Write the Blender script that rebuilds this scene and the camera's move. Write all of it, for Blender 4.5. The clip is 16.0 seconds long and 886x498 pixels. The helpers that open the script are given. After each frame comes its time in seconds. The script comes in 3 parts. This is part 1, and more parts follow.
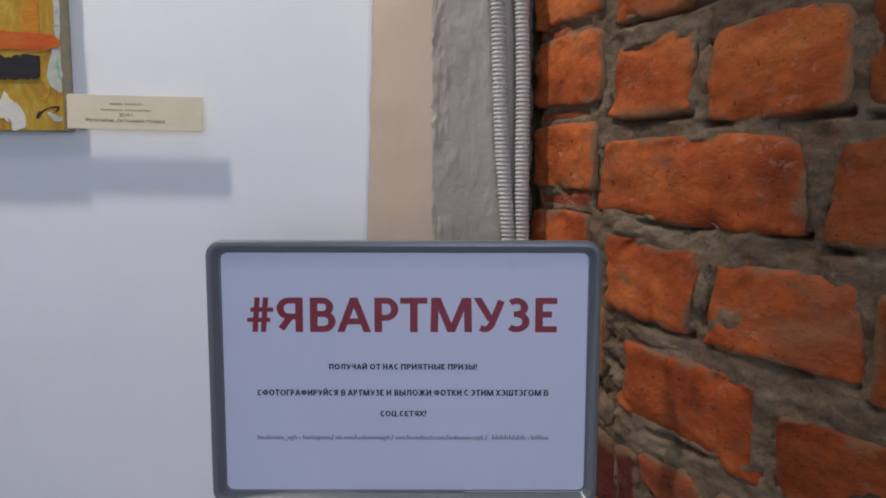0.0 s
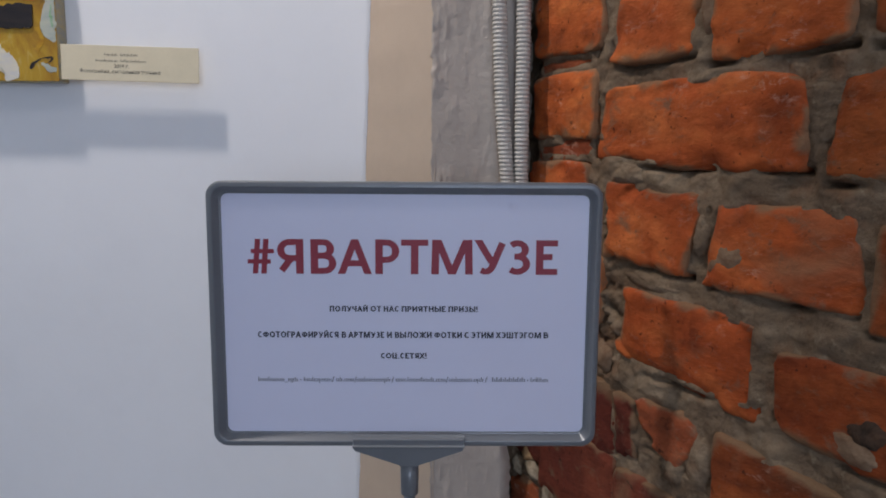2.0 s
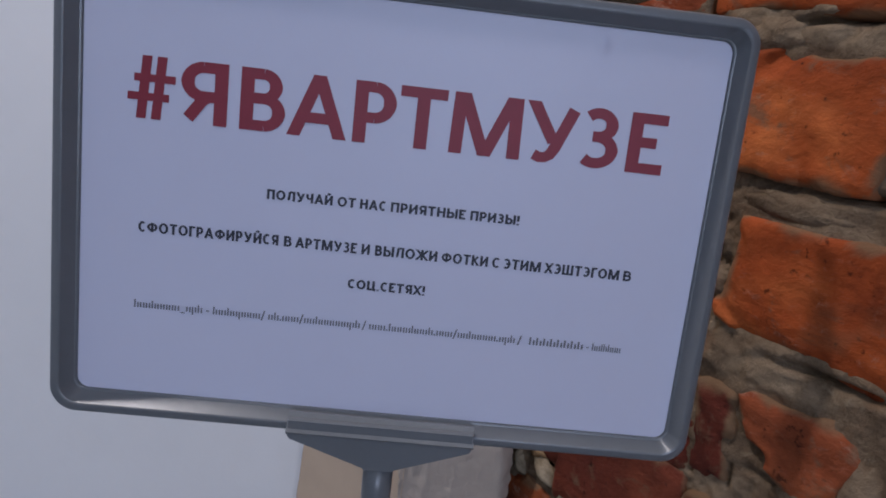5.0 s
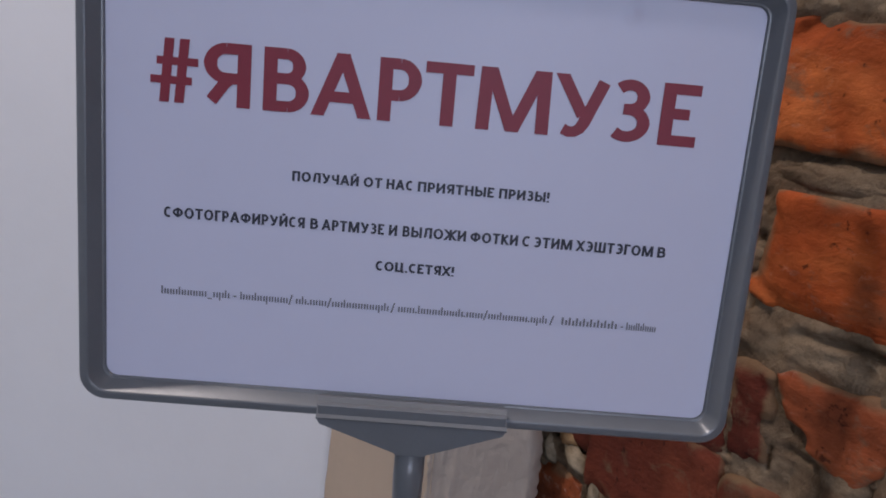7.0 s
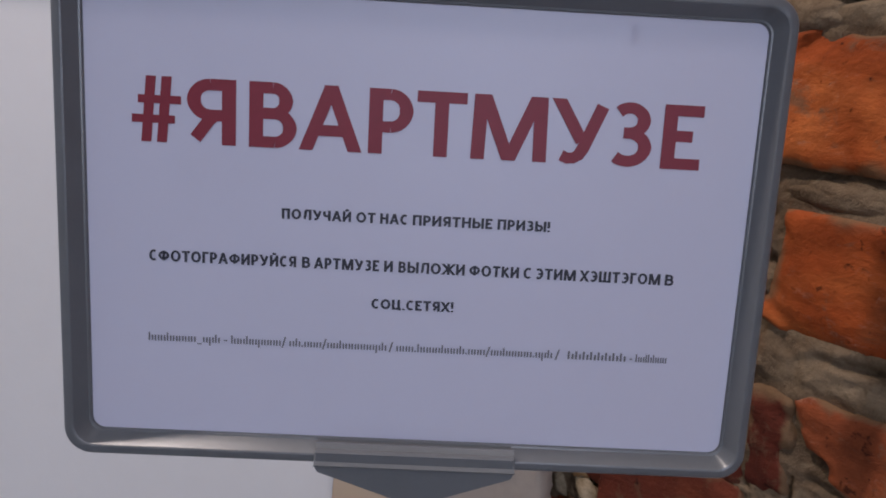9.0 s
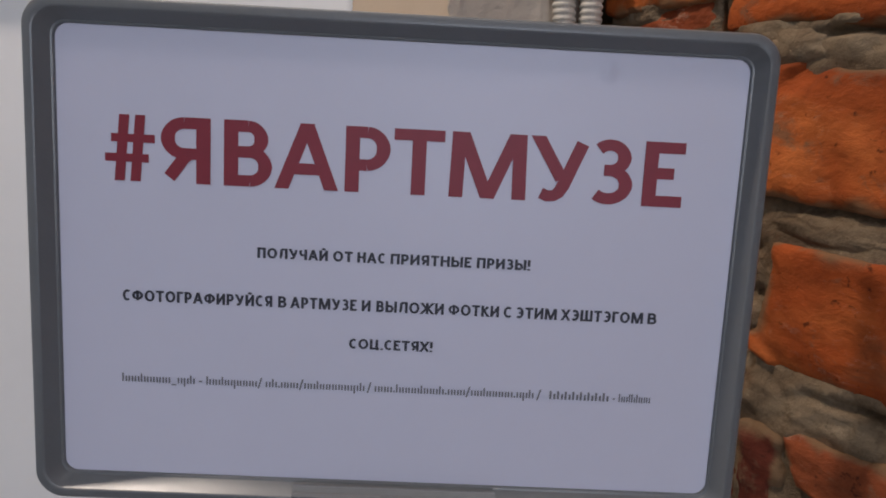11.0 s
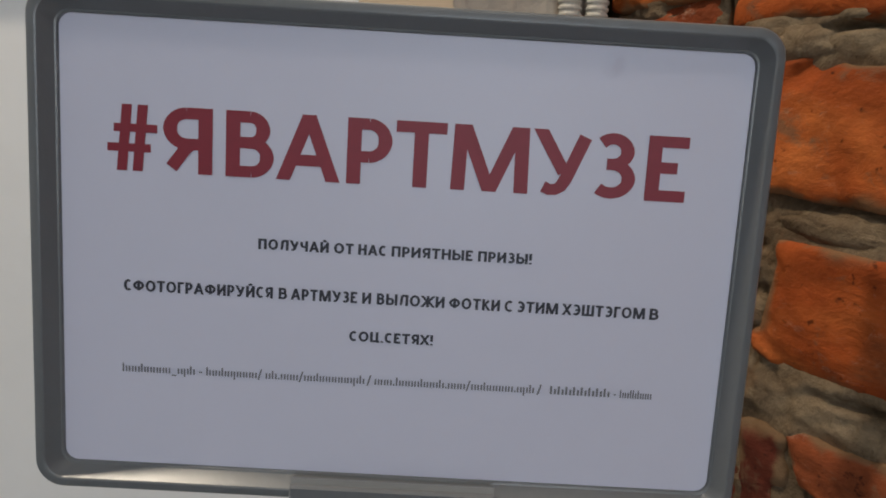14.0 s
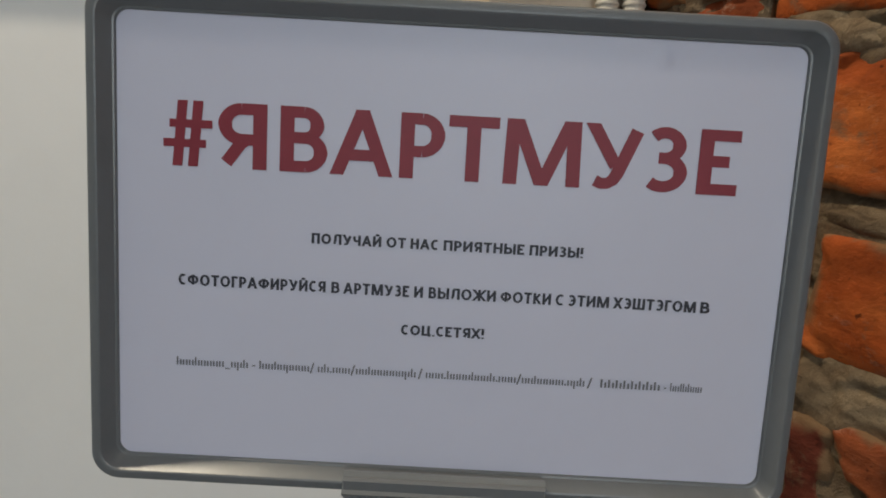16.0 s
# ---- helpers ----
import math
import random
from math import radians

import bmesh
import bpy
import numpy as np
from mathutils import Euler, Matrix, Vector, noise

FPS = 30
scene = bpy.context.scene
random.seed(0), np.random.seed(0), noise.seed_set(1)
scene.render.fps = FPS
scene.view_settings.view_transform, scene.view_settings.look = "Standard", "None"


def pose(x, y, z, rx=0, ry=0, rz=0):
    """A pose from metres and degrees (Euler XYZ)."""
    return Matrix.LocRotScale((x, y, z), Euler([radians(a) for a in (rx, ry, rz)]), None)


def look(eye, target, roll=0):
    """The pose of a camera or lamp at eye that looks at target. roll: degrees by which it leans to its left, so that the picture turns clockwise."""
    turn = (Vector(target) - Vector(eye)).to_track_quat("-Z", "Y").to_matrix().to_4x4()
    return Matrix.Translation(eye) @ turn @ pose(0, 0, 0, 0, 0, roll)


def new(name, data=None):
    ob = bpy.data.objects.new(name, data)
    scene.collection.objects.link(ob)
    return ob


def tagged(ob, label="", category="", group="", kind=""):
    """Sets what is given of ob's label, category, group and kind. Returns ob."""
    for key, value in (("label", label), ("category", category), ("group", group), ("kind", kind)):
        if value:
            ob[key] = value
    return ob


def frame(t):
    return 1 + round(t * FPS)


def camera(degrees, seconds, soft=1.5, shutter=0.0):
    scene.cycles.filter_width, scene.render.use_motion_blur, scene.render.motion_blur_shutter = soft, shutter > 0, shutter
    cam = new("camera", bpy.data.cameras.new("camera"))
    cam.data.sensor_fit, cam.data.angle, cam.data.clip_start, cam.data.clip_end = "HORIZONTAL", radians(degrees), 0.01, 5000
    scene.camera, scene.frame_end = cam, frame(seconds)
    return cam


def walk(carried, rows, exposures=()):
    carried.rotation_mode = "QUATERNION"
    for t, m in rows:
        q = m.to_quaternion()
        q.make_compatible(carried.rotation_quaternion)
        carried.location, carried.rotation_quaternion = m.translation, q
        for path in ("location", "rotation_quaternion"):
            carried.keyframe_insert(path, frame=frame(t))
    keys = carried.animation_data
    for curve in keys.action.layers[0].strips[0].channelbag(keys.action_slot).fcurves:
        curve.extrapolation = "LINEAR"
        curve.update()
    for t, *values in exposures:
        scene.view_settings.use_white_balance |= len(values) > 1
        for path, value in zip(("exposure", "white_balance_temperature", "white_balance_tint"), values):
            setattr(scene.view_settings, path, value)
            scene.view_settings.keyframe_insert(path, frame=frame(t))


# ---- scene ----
cam = camera(64.8, 16.0, soft=1.8)
PATH = [
    (0, (0.029, -0.046, 1.361), (0.032, 1.943, 1.158), 0.1),
    (0.5, (0.035, -0.035, 1.354), (0.08, 1.953, 1.135), -0.2),
    (1, (0.032, -0.041, 1.342), (0.066, 1.945, 1.112), 0.5),
    (1.5, (0.026, -0.046, 1.335), (0.036, 1.938, 1.089), 0.4),
    (2, (0.022, -0.049, 1.33), (0.048, 1.935, 1.074), 0.4),
    (2.5, (0.021, -0.041, 1.322), (0.048, 1.941, 1.051), 0.9),
    (3, (0.002, 0.008, 1.296), (-0.071, 1.977, 0.953), -1.5),
    (3.5, (-0.021, 0.104, 1.287), (0.046, 2.057, 0.86), 0.0),
    (4, (-0.025, 0.17, 1.272), (0.122, 2.103, 0.781), 3.5),
    (4.5, (-0.014, 0.181, 1.26), (0.024, 2.142, 0.869), 4.6),
    (5, (0.004, 0.175, 1.253), (0.118, 2.139, 0.892), 6.5),
    (7.5, (0.0, 0.184, 1.243), (0.053, 2.148, 0.869), 4.8),
    (8, (0.001, 0.189, 1.243), (0.05, 2.156, 0.883), 4.6),
    (8.5, (0.001, 0.192, 1.243), (0.046, 2.163, 0.91), 3.5),
    (9, (0.002, 0.194, 1.247), (0.056, 2.169, 0.933), 3.1),
    (11.5, (0.018, 0.202, 1.259), (0.068, 2.181, 0.981), 2.9),
    (12, (0.024, 0.203, 1.259), (0.086, 2.183, 0.984), 3.0),
    (12.5, (0.02, 0.199, 1.258), (0.073, 2.179, 0.979), 3.0),
    (13, (0.016, 0.198, 1.255), (0.064, 2.177, 0.969), 3.0),
    (13.5, (0.015, 0.2, 1.254), (0.06, 2.178, 0.966), 3.2),
    (14, (0.014, 0.201, 1.255), (0.044, 2.181, 0.976), 3.4),
    (14.5, (0.014, 0.202, 1.256), (0.03, 2.183, 0.979), 3.4),
    (15, (0.006, 0.2, 1.253), (0.013, 2.18, 0.976), 3.4),
    (15.5, (0.0, 0.2, 1.252), (0.011, 2.18, 0.973), 3.3),
    (16, (-0.005, 0.199, 1.252), (0.003, 2.179, 0.969), 3.2),
]
LIGHT = [(0.0, 0.0, 6150, 17), (2.5, -0.07, 6150, 17), (3.4, -0.17, 6150, 17), (4.2, -0.19, 6150, 18), (5.0, -0.09, 5950, 20), (7.5, -0.03, 6450, 23), (9.0, 0.0, 6600, 23), (11.5, 0.01, 7100, 17), (14.5, 0.03, 7500, 10), (16.0, 0.03, 7650, 8)]
walk(cam, [(t, look(eye, target, roll)) for t, eye, target, roll in PATH], LIGHT)

# ---- light ----
world = bpy.data.worlds.new("world")
scene.world = world
world.use_nodes = True
wn = world.node_tree.nodes
sky = wn.new("ShaderNodeTexSky")
sky.sky_type, sky.sun_disc = "NISHITA", False
sky.sun_elevation, sky.sun_rotation = radians(35), radians(200)
world.node_tree.links.new(sky.outputs["Color"], wn["Background"].inputs["Color"])
wn["Background"].inputs["Strength"].default_value = 0.1


def lamp(name, kind, m, energy, colour, **settings):
    data = bpy.data.lights.new(name, kind)
    data.energy, data.color = energy, colour
    if kind == "AREA":
        data.shape, data.size, data.size_y = "RECTANGLE", settings["size"], settings["size_y"]
    if kind == "SPOT":
        data.spot_size, data.spot_blend, data.shadow_soft_size = radians(settings["cone"]), settings["blend"], settings["radius"]
    ob = new(name, data)
    ob.matrix_world = m
    return ob


lamp("window_daylight", "AREA", look((0.35, -2.96, 1.75), (0.1, 0.5, 1.35)), 32, (0.64, 0.79, 1.0), size=1.5, size_y=1.5)
lamp("picture_lamp", "SPOT", look((-0.62, 0.458, 2.58), (-0.20, 0.79, 1.42)), 57, (1.0, 0.93, 0.83), cone=59, blend=0.9, radius=0.035)
for x, y, power in ((-0.78, -0.52, 1.8), (0.36, -0.42, 4.0)):
    lamp("ceiling_lamp", "AREA", look((x, y, 3.12), (x, y, 0)), power, (1.0, 0.96, 0.91), size=0.5, size_y=0.4)


# ---- materials ----
def material(name, colour, rough=0.6, metal=0.0, coat=0.0):
    m = bpy.data.materials.new(name)
    m.use_nodes = True
    b = m.node_tree.nodes["Principled BSDF"]
    b.inputs["Base Color"].default_value = (*colour, 1)
    b.inputs["Roughness"].default_value = rough
    b.inputs["Metallic"].default_value = metal
    b.inputs["Coat Weight"].default_value = coat
    b.inputs["Coat Roughness"].default_value = 0.12
    return m


def coords(m):
    return m.node_tree.nodes.new("ShaderNodeTexCoord").outputs["Object"]


def noise_tex(m, scale, detail=4.0, rough=0.6, stretch=None, distortion=0.0):
    nt = m.node_tree
    n = nt.nodes.new("ShaderNodeTexNoise")
    n.inputs["Scale"].default_value, n.inputs["Detail"].default_value = scale, detail
    n.inputs["Roughness"].default_value, n.inputs["Distortion"].default_value = rough, distortion
    src = coords(m)
    if stretch:
        mp = nt.nodes.new("ShaderNodeMapping")
        mp.inputs["Scale"].default_value = stretch
        nt.links.new(src, mp.inputs["Vector"])
        src = mp.outputs["Vector"]
    nt.links.new(src, n.inputs["Vector"])
    return n.outputs["Fac"]


def ramp(m, fac, *stops):
    r = m.node_tree.nodes.new("ShaderNodeValToRGB")
    e = r.color_ramp.elements
    while len(e) < len(stops):
        e.new(0.5)
    for el, (p, c) in zip(e, stops):
        el.position = p
        el.color = (*c, 1) if len(c) == 3 else (c[0], c[0], c[0], 1)
    m.node_tree.links.new(fac, r.inputs["Fac"])
    return r.outputs["Color"]


def mix(m, fac, a, b, blend="MIX"):
    n = m.node_tree.nodes.new("ShaderNodeMix")
    n.data_type, n.blend_type = "RGBA", blend
    for key, v in ((0, fac), (6, a), (7, b)):
        if isinstance(v, (int, float)):
            n.inputs[key].default_value = v
        elif isinstance(v, tuple):
            n.inputs[key].default_value = (*v, 1)
        else:
            m.node_tree.links.new(v, n.inputs[key])
    return n.outputs[2]


def base(m, colour):
    m.node_tree.links.new(colour, m.node_tree.nodes["Principled BSDF"].inputs["Base Color"])


def bump(m, fac, depth, strength=1.0):
    nt = m.node_tree
    b = nt.nodes.new("ShaderNodeBump")
    b.inputs["Distance"].default_value, b.inputs["Strength"].default_value = depth, strength
    nt.links.new(fac, b.inputs["Height"])
    old = nt.nodes["Principled BSDF"].inputs["Normal"]
    if old.links:
        nt.links.new(old.links[0].from_socket, b.inputs["Normal"])
    nt.links.new(b.outputs["Normal"], old)


def along_wall(m, scale, detail, rough, stretch, distortion=0.0):
    """Noise in the brick wall's own axes: along the courses, out of the wall, up."""
    nt = m.node_tree
    turn, size = nt.nodes.new("ShaderNodeMapping"), nt.nodes.new("ShaderNodeMapping")
    turn.inputs["Rotation"].default_value = (0, 0, radians(64.2))
    size.inputs["Scale"].default_value = stretch
    n = nt.nodes.new("ShaderNodeTexNoise")
    n.inputs["Scale"].default_value, n.inputs["Detail"].default_value = scale, detail
    n.inputs["Roughness"].default_value, n.inputs["Distortion"].default_value = rough, distortion
    nt.links.new(coords(m), turn.inputs["Vector"])
    nt.links.new(turn.outputs["Vector"], size.inputs["Vector"])
    nt.links.new(size.outputs["Vector"], n.inputs["Vector"])
    return n.outputs["Fac"]


def brick_material(name, light, mid, dark, dust=0.5):
    m = material(name, mid, 0.85)
    m.node_tree.nodes["Principled BSDF"].inputs["Specular IOR Level"].default_value = 0.2
    nt = m.node_tree
    info = nt.nodes.new("ShaderNodeObjectInfo").outputs["Random"]
    tone = ramp(m, along_wall(m, 15, 4, 0.55, (0.7, 1, 1.3), 0.4), (0.28, dark), (0.48, mid), (0.70, light))
    hue = ramp(m, info, (0.0, (0.86, 0.74, 0.70)), (0.5, (1.0, 1.0, 1.0)), (1.0, (1.10, 1.12, 1.04)))
    col = mix(m, 1.0, tone, hue, "MULTIPLY")
    streak = ramp(m, along_wall(m, 52, 6, 0.68, (0.85, 1, 1.2), 0.35), (0.34, (0.46,)), (0.60, (1.16,)))
    col = mix(m, 0.55, col, streak, "MULTIPLY")
    pits = ramp(m, along_wall(m, 170, 3, 0.55, (1, 1, 1), 0.3), (0.28, (0.15,)), (0.36, (1.0,)))
    col = mix(m, 0.75, col, pits, "MULTIPLY")
    zone = ramp(m, along_wall(m, 17, 2, 0.5, (1, 1, 1)), (0.44, (0.0,)), (0.66, (1.0,)))
    scrape = ramp(m, along_wall(m, 105, 7, 0.8, (0.6, 1, 1.1), 0.5), (0.55, (0.0,)), (0.70, (0.9,)))
    f = mix(m, 1.0, mix(m, 1.0, scrape, zone, "MULTIPLY"), (dust, dust, dust), "MULTIPLY")
    col = mix(m, f, col, (0.60, 0.41, 0.30))
    wash = ramp(m, along_wall(m, 11, 3, 0.6, (0.8, 1, 1.3), 0.7), (0.56, (0.0,)), (0.76, (0.55,)))
    col = mix(m, wash, col, (0.23, 0.135, 0.07))
    splash = ramp(m, along_wall(m, 34, 5, 0.7, (0.9, 1, 1.1), 0.5), (0.57, (0.0,)), (0.68, (0.7,)))
    col = mix(m, splash, col, (0.17, 0.105, 0.06))
    rim = nt.nodes.new("ShaderNodeAttribute")
    rim.attribute_name = "smeared"
    col = mix(m, rim.outputs["Fac"], col, (0.185, 0.118, 0.062))
    base(m, col)
    bump(m, along_wall(m, 55, 6, 0.65, (0.85, 1, 1.2), 0.3), 0.0022)
    bump(m, along_wall(m, 260, 4, 0.6, (0.8, 1, 1.2)), 0.0006)
    return m


BRICK = brick_material("orange_brick", (0.62, 0.180, 0.046), (0.42, 0.092, 0.020), (0.21, 0.043, 0.011), 0.62)
# the orange brick darkened: weaker light at the right and below, put into colour
SHADED_BRICK = brick_material("shaded_orange_brick", (0.38, 0.102, 0.025), (0.24, 0.053, 0.012), (0.10, 0.022, 0.007), 0.42)
RED_BRICK = brick_material("dark_red_brick", (0.17, 0.040, 0.020), (0.125, 0.027, 0.015), (0.075, 0.017, 0.011), 0.12)
PALE_BRICK = brick_material("dusty_brick", (0.35, 0.092, 0.032), (0.25, 0.06, 0.021), (0.14, 0.036, 0.016), 0.9)

MORTAR = material("lime_mortar", (0.3, 0.27, 0.22), 0.95)
MORTAR.node_tree.nodes["Principled BSDF"].inputs["Specular IOR Level"].default_value = 0.15
c = ramp(MORTAR, along_wall(MORTAR, 26, 5, 0.62, (0.6, 1, 1.5), 0.7), (0.30, (0.100, 0.066, 0.040)), (0.50, (0.182, 0.126, 0.078)), (0.70, (0.272, 0.200, 0.128)))
c = mix(MORTAR, ramp(MORTAR, noise_tex(MORTAR, 30, 3, 0.6), (0.56, (0.0,)), (0.74, (0.45,))), c, (0.23, 0.105, 0.05))
c = mix(MORTAR, 0.5, c, ramp(MORTAR, noise_tex(MORTAR, 290, 4, 0.7), (0.32, (0.5,)), (0.5, (1.0,))), "MULTIPLY")
c = mix(MORTAR, ramp(MORTAR, noise_tex(MORTAR, 75, 4, 0.7, distortion=0.5), (0.60, (0.0,)), (0.72, (0.5,))), c, (0.34, 0.27, 0.175))
base(MORTAR, c)
bump(MORTAR, noise_tex(MORTAR, 90, 6, 0.7, distortion=0.6), 0.0026)
bump(MORTAR, noise_tex(MORTAR, 480, 4, 0.7), 0.0008)


def crumb_material(name, a, b):
    m = material(name, a, 0.95)
    m.node_tree.nodes["Principled BSDF"].inputs["Specular IOR Level"].default_value = 0.15
    base(m, ramp(m, noise_tex(m, 70, 5, 0.7, distortion=0.6), (0.35, a), (0.65, b)))
    bump(m, noise_tex(m, 150, 5, 0.7), 0.0013)
    return m


CREAM_CRUMB = crumb_material("pale_cream_mortar", (0.17, 0.13, 0.08), (0.36, 0.29, 0.20))
OCHRE_CRUMB = crumb_material("ochre_mortar", (0.20, 0.105, 0.045), (0.34, 0.21, 0.10))
BROWN_CRUMB = crumb_material("brown_mortar_smear", (0.16, 0.092, 0.052), (0.25, 0.165, 0.10))
SOOT = crumb_material("dark_soot_stain", (0.030, 0.022, 0.016), (0.090, 0.052, 0.032))


def paint_material(name, colour, spread, scale, depth, rough=0.6, bumps=160):
    m = material(name, colour, rough)
    lo = tuple(v * (1 - spread) for v in colour)
    hi = tuple(min(1, v * (1 + spread)) for v in colour)
    col = ramp(m, noise_tex(m, scale, 4, 0.6), (0.3, lo), (0.7, hi))
    col = mix(m, 0.5, col, ramp(m, noise_tex(m, scale * 9, 3), (0.3, (1 - spread * 1.2,)), (0.55, (1.0,))), "MULTIPLY")
    base(m, col)
    bump(m, noise_tex(m, bumps, 4, 0.6), depth)
    return m


WHITE_WALL = paint_material("white_wall_paint", (0.80, 0.80, 0.79), 0.025, 3.0, 0.00012)
BEIGE = paint_material("beige_wall_paint", (0.50, 0.39, 0.285), 0.05, 6.0, 0.0002)
PLASTER = paint_material("grey_rough_plaster", (0.43, 0.365, 0.30), 0.09, 9.0, 0.0012, 0.75, 70)
bump(PLASTER, noise_tex(PLASTER, 46, 5, 0.6, distortion=0.15), 0.0013)
CEILING_PAINT = paint_material("ceiling_paint", (0.8, 0.8, 0.78), 0.03, 2.0, 0.0004)
FLOOR_MAT = paint_material("grey_concrete_floor", (0.32, 0.29, 0.26), 0.2, 2.0, 0.001)
CONDUIT = paint_material("ivory_conduit_plastic", (0.50, 0.465, 0.40), 0.10, 20.0, 0.0002, 0.5)
GREY_PLASTIC = paint_material("grey_plastic", (0.148, 0.157, 0.163), 0.05, 30.0, 0.00008, 0.28, 500)
POLE_MAT = material("pole_grey_metal", (0.36, 0.37, 0.38), 0.38, 0.6)
WHITE_PLASTIC = paint_material("white_plastic", (0.78, 0.76, 0.73), 0.04, 30.0, 0.0002, 0.45)
PAPER = paint_material("white_paper", (0.66, 0.66, 0.775), 0.012, 8.0, 0.00003, 0.5)
PAPER.node_tree.nodes["Principled BSDF"].inputs["Coat Weight"].default_value = 0.15
PAPER.node_tree.nodes["Principled BSDF"].inputs["Coat Roughness"].default_value = 0.32
RED_INK = paint_material("dark_red_ink", (0.27, 0.018, 0.035), 0.06, 200.0, 0.00002, 0.5)
BLACK_INK = material("black_ink", (0.035, 0.035, 0.05), 0.5)
GREY_INK = material("grey_ink", (0.17, 0.17, 0.19), 0.5)
TYPE_INK = material("faded_type_ink", (0.24, 0.20, 0.14), 0.6)
CARD_MAT = paint_material("cream_card", (0.72, 0.63, 0.43), 0.04, 40.0, 0.0001, 0.6)
CANVAS = material("painted_canvas", (0.6, 0.4, 0.05), 0.45)
c = ramp(CANVAS, noise_tex(CANVAS, 18, 5, 0.65, stretch=(1.6, 1, 0.7), distortion=1.4), (0.28, (0.24, 0.11, 0.008)), (0.44, (0.40, 0.21, 0.010)), (0.58, (0.48, 0.29, 0.018)), (0.70, (0.54, 0.42, 0.16)), (0.80, (0.52, 0.48, 0.40)))
base(CANVAS, c)
bump(CANVAS, noise_tex(CANVAS, 60, 5, 0.7, stretch=(2, 1, 0.5), distortion=1.0), 0.0007)
bump(CANVAS, noise_tex(CANVAS, 900, 2), 0.0003)


def stroke_material(name, a, b):
    m = material(name, a, 0.42)
    base(m, ramp(m, noise_tex(m, 45, 5, 0.65, stretch=(0.5, 1, 2.0), distortion=0.8), (0.35, a), (0.62, b)))
    bump(m, noise_tex(m, 120, 4, 0.6, stretch=(0.4, 1, 2.5)), 0.00025)
    return m


ORANGE = stroke_material("orange_paint", (0.50, 0.07, 0.008), (0.55, 0.14, 0.012))
AMBER = stroke_material("amber_paint", (0.50, 0.14, 0.008), (0.52, 0.24, 0.015))
OCHRE = stroke_material("ochre_paint", (0.40, 0.19, 0.010), (0.55, 0.33, 0.016))
BLACK_PAINT = stroke_material("black_paint", (0.012, 0.012, 0.014), (0.03, 0.022, 0.02))
WHITE_PAINT = stroke_material("white_paint", (0.60, 0.58, 0.56), (0.72, 0.66, 0.5))
GREEN_PAINT = stroke_material("green_paint", (0.16, 0.36, 0.15), (0.40, 0.52, 0.36))
PALE_PAINT = stroke_material("grey_white_paint", (0.36, 0.40, 0.36), (0.52, 0.52, 0.40))
EDGE_PAINT = stroke_material("pale_streaked_edge_paint", (0.30, 0.30, 0.26), (0.45, 0.36, 0.16))
GLASS = material("window_glass", (1, 1, 1), 0.0)
GLASS.node_tree.nodes["Principled BSDF"].inputs["Transmission Weight"].default_value = 1.0


# ---- mesh helpers ----
def part(name, bm, mat, parent=None, label="", smooth=False):
    me = bpy.data.meshes.new(name)
    bmesh.ops.recalc_face_normals(bm, faces=bm.faces)
    bm.to_mesh(me)
    bm.free()
    me.materials.append(mat)
    if smooth:
        me.polygons.foreach_set("use_smooth", [True] * len(me.polygons))
    ob = new(name, me)
    ob.parent = parent
    return tagged(ob, label)


def box(bm, x0, x1, y0, y1, z0, z1, bevel=0.0):
    m = Matrix.LocRotScale(((x0 + x1) / 2, (y0 + y1) / 2, (z0 + z1) / 2), None, (x1 - x0, y1 - y0, z1 - z0))
    made = bmesh.ops.create_cube(bm, size=1, matrix=m)["verts"]
    if bevel:
        edges = {e for v in made for e in v.link_edges}
        bmesh.ops.bevel(bm, geom=list(edges), offset=bevel, segments=2, affect="EDGES", profile=0.5)
    return bm


def loops(bm, rings, closed=True, cap0=True, cap1=True):
    """Skin a row of rings of equally many points."""
    vs = [[bm.verts.new(p) for p in r] for r in rings]
    n = len(vs[0])
    for a, b in zip(vs, vs[1:]):
        for i in range(n if closed else n - 1):
            j = (i + 1) % n
            bm.faces.new((a[i], a[j], b[j], b[i]))
    if cap0:
        bm.faces.new(vs[0])
    if cap1:
        bm.faces.new(vs[-1])
    return bm


def prism(bm, a, b, out, z0, z1):
    """A wall from a to b in plan; out is the way to its hidden side."""
    o = Vector(out)
    pts = [Vector(a), Vector(b), Vector(b) + o, Vector(a) + o]
    return loops(bm, [[(p.x, p.y, z) for p in pts] for z in (z0, z1)])


def grid_mesh(us, zs, place):
    """A sheet of points place(u, z) over two rows of numbers."""
    me = bpy.data.meshes.new("sheet")
    n = len(us)
    verts = [place(u, z) for z in zs for u in us]
    faces = [(j * n + i, j * n + i + 1, (j + 1) * n + i + 1, (j + 1) * n + i) for j in range(len(zs) - 1) for i in range(n - 1)]
    me.from_pydata(verts, [], faces)
    return me


def steps(*stops):
    """Numbers through the stops (start, step, start, step, ..., end)."""
    out = []
    for i in range(0, len(stops) - 2, 2):
        k = max(1, round((stops[i + 2] - stops[i]) / stops[i + 1]))
        out += [stops[i] + (stops[i + 2] - stops[i]) * j / k for j in range(k)]
    return out + [stops[-1]]


def fbm(x, y, z, scale, octaves=4):
    return noise.fractal(Vector((x * scale, y * scale, z * scale)), 1.0, 2.0, octaves)


# ---- the room ----
H = 3.2
P0, D = Vector((0.130, 0.675)), Vector((0.4352, -0.9003))
NRM = Vector((-0.9003, -0.4352))
END = P0 + D * 0.95


def on_brick(u, z, h):
    p = P0 + D * u + NRM * h
    return (p.x, p.y, z)


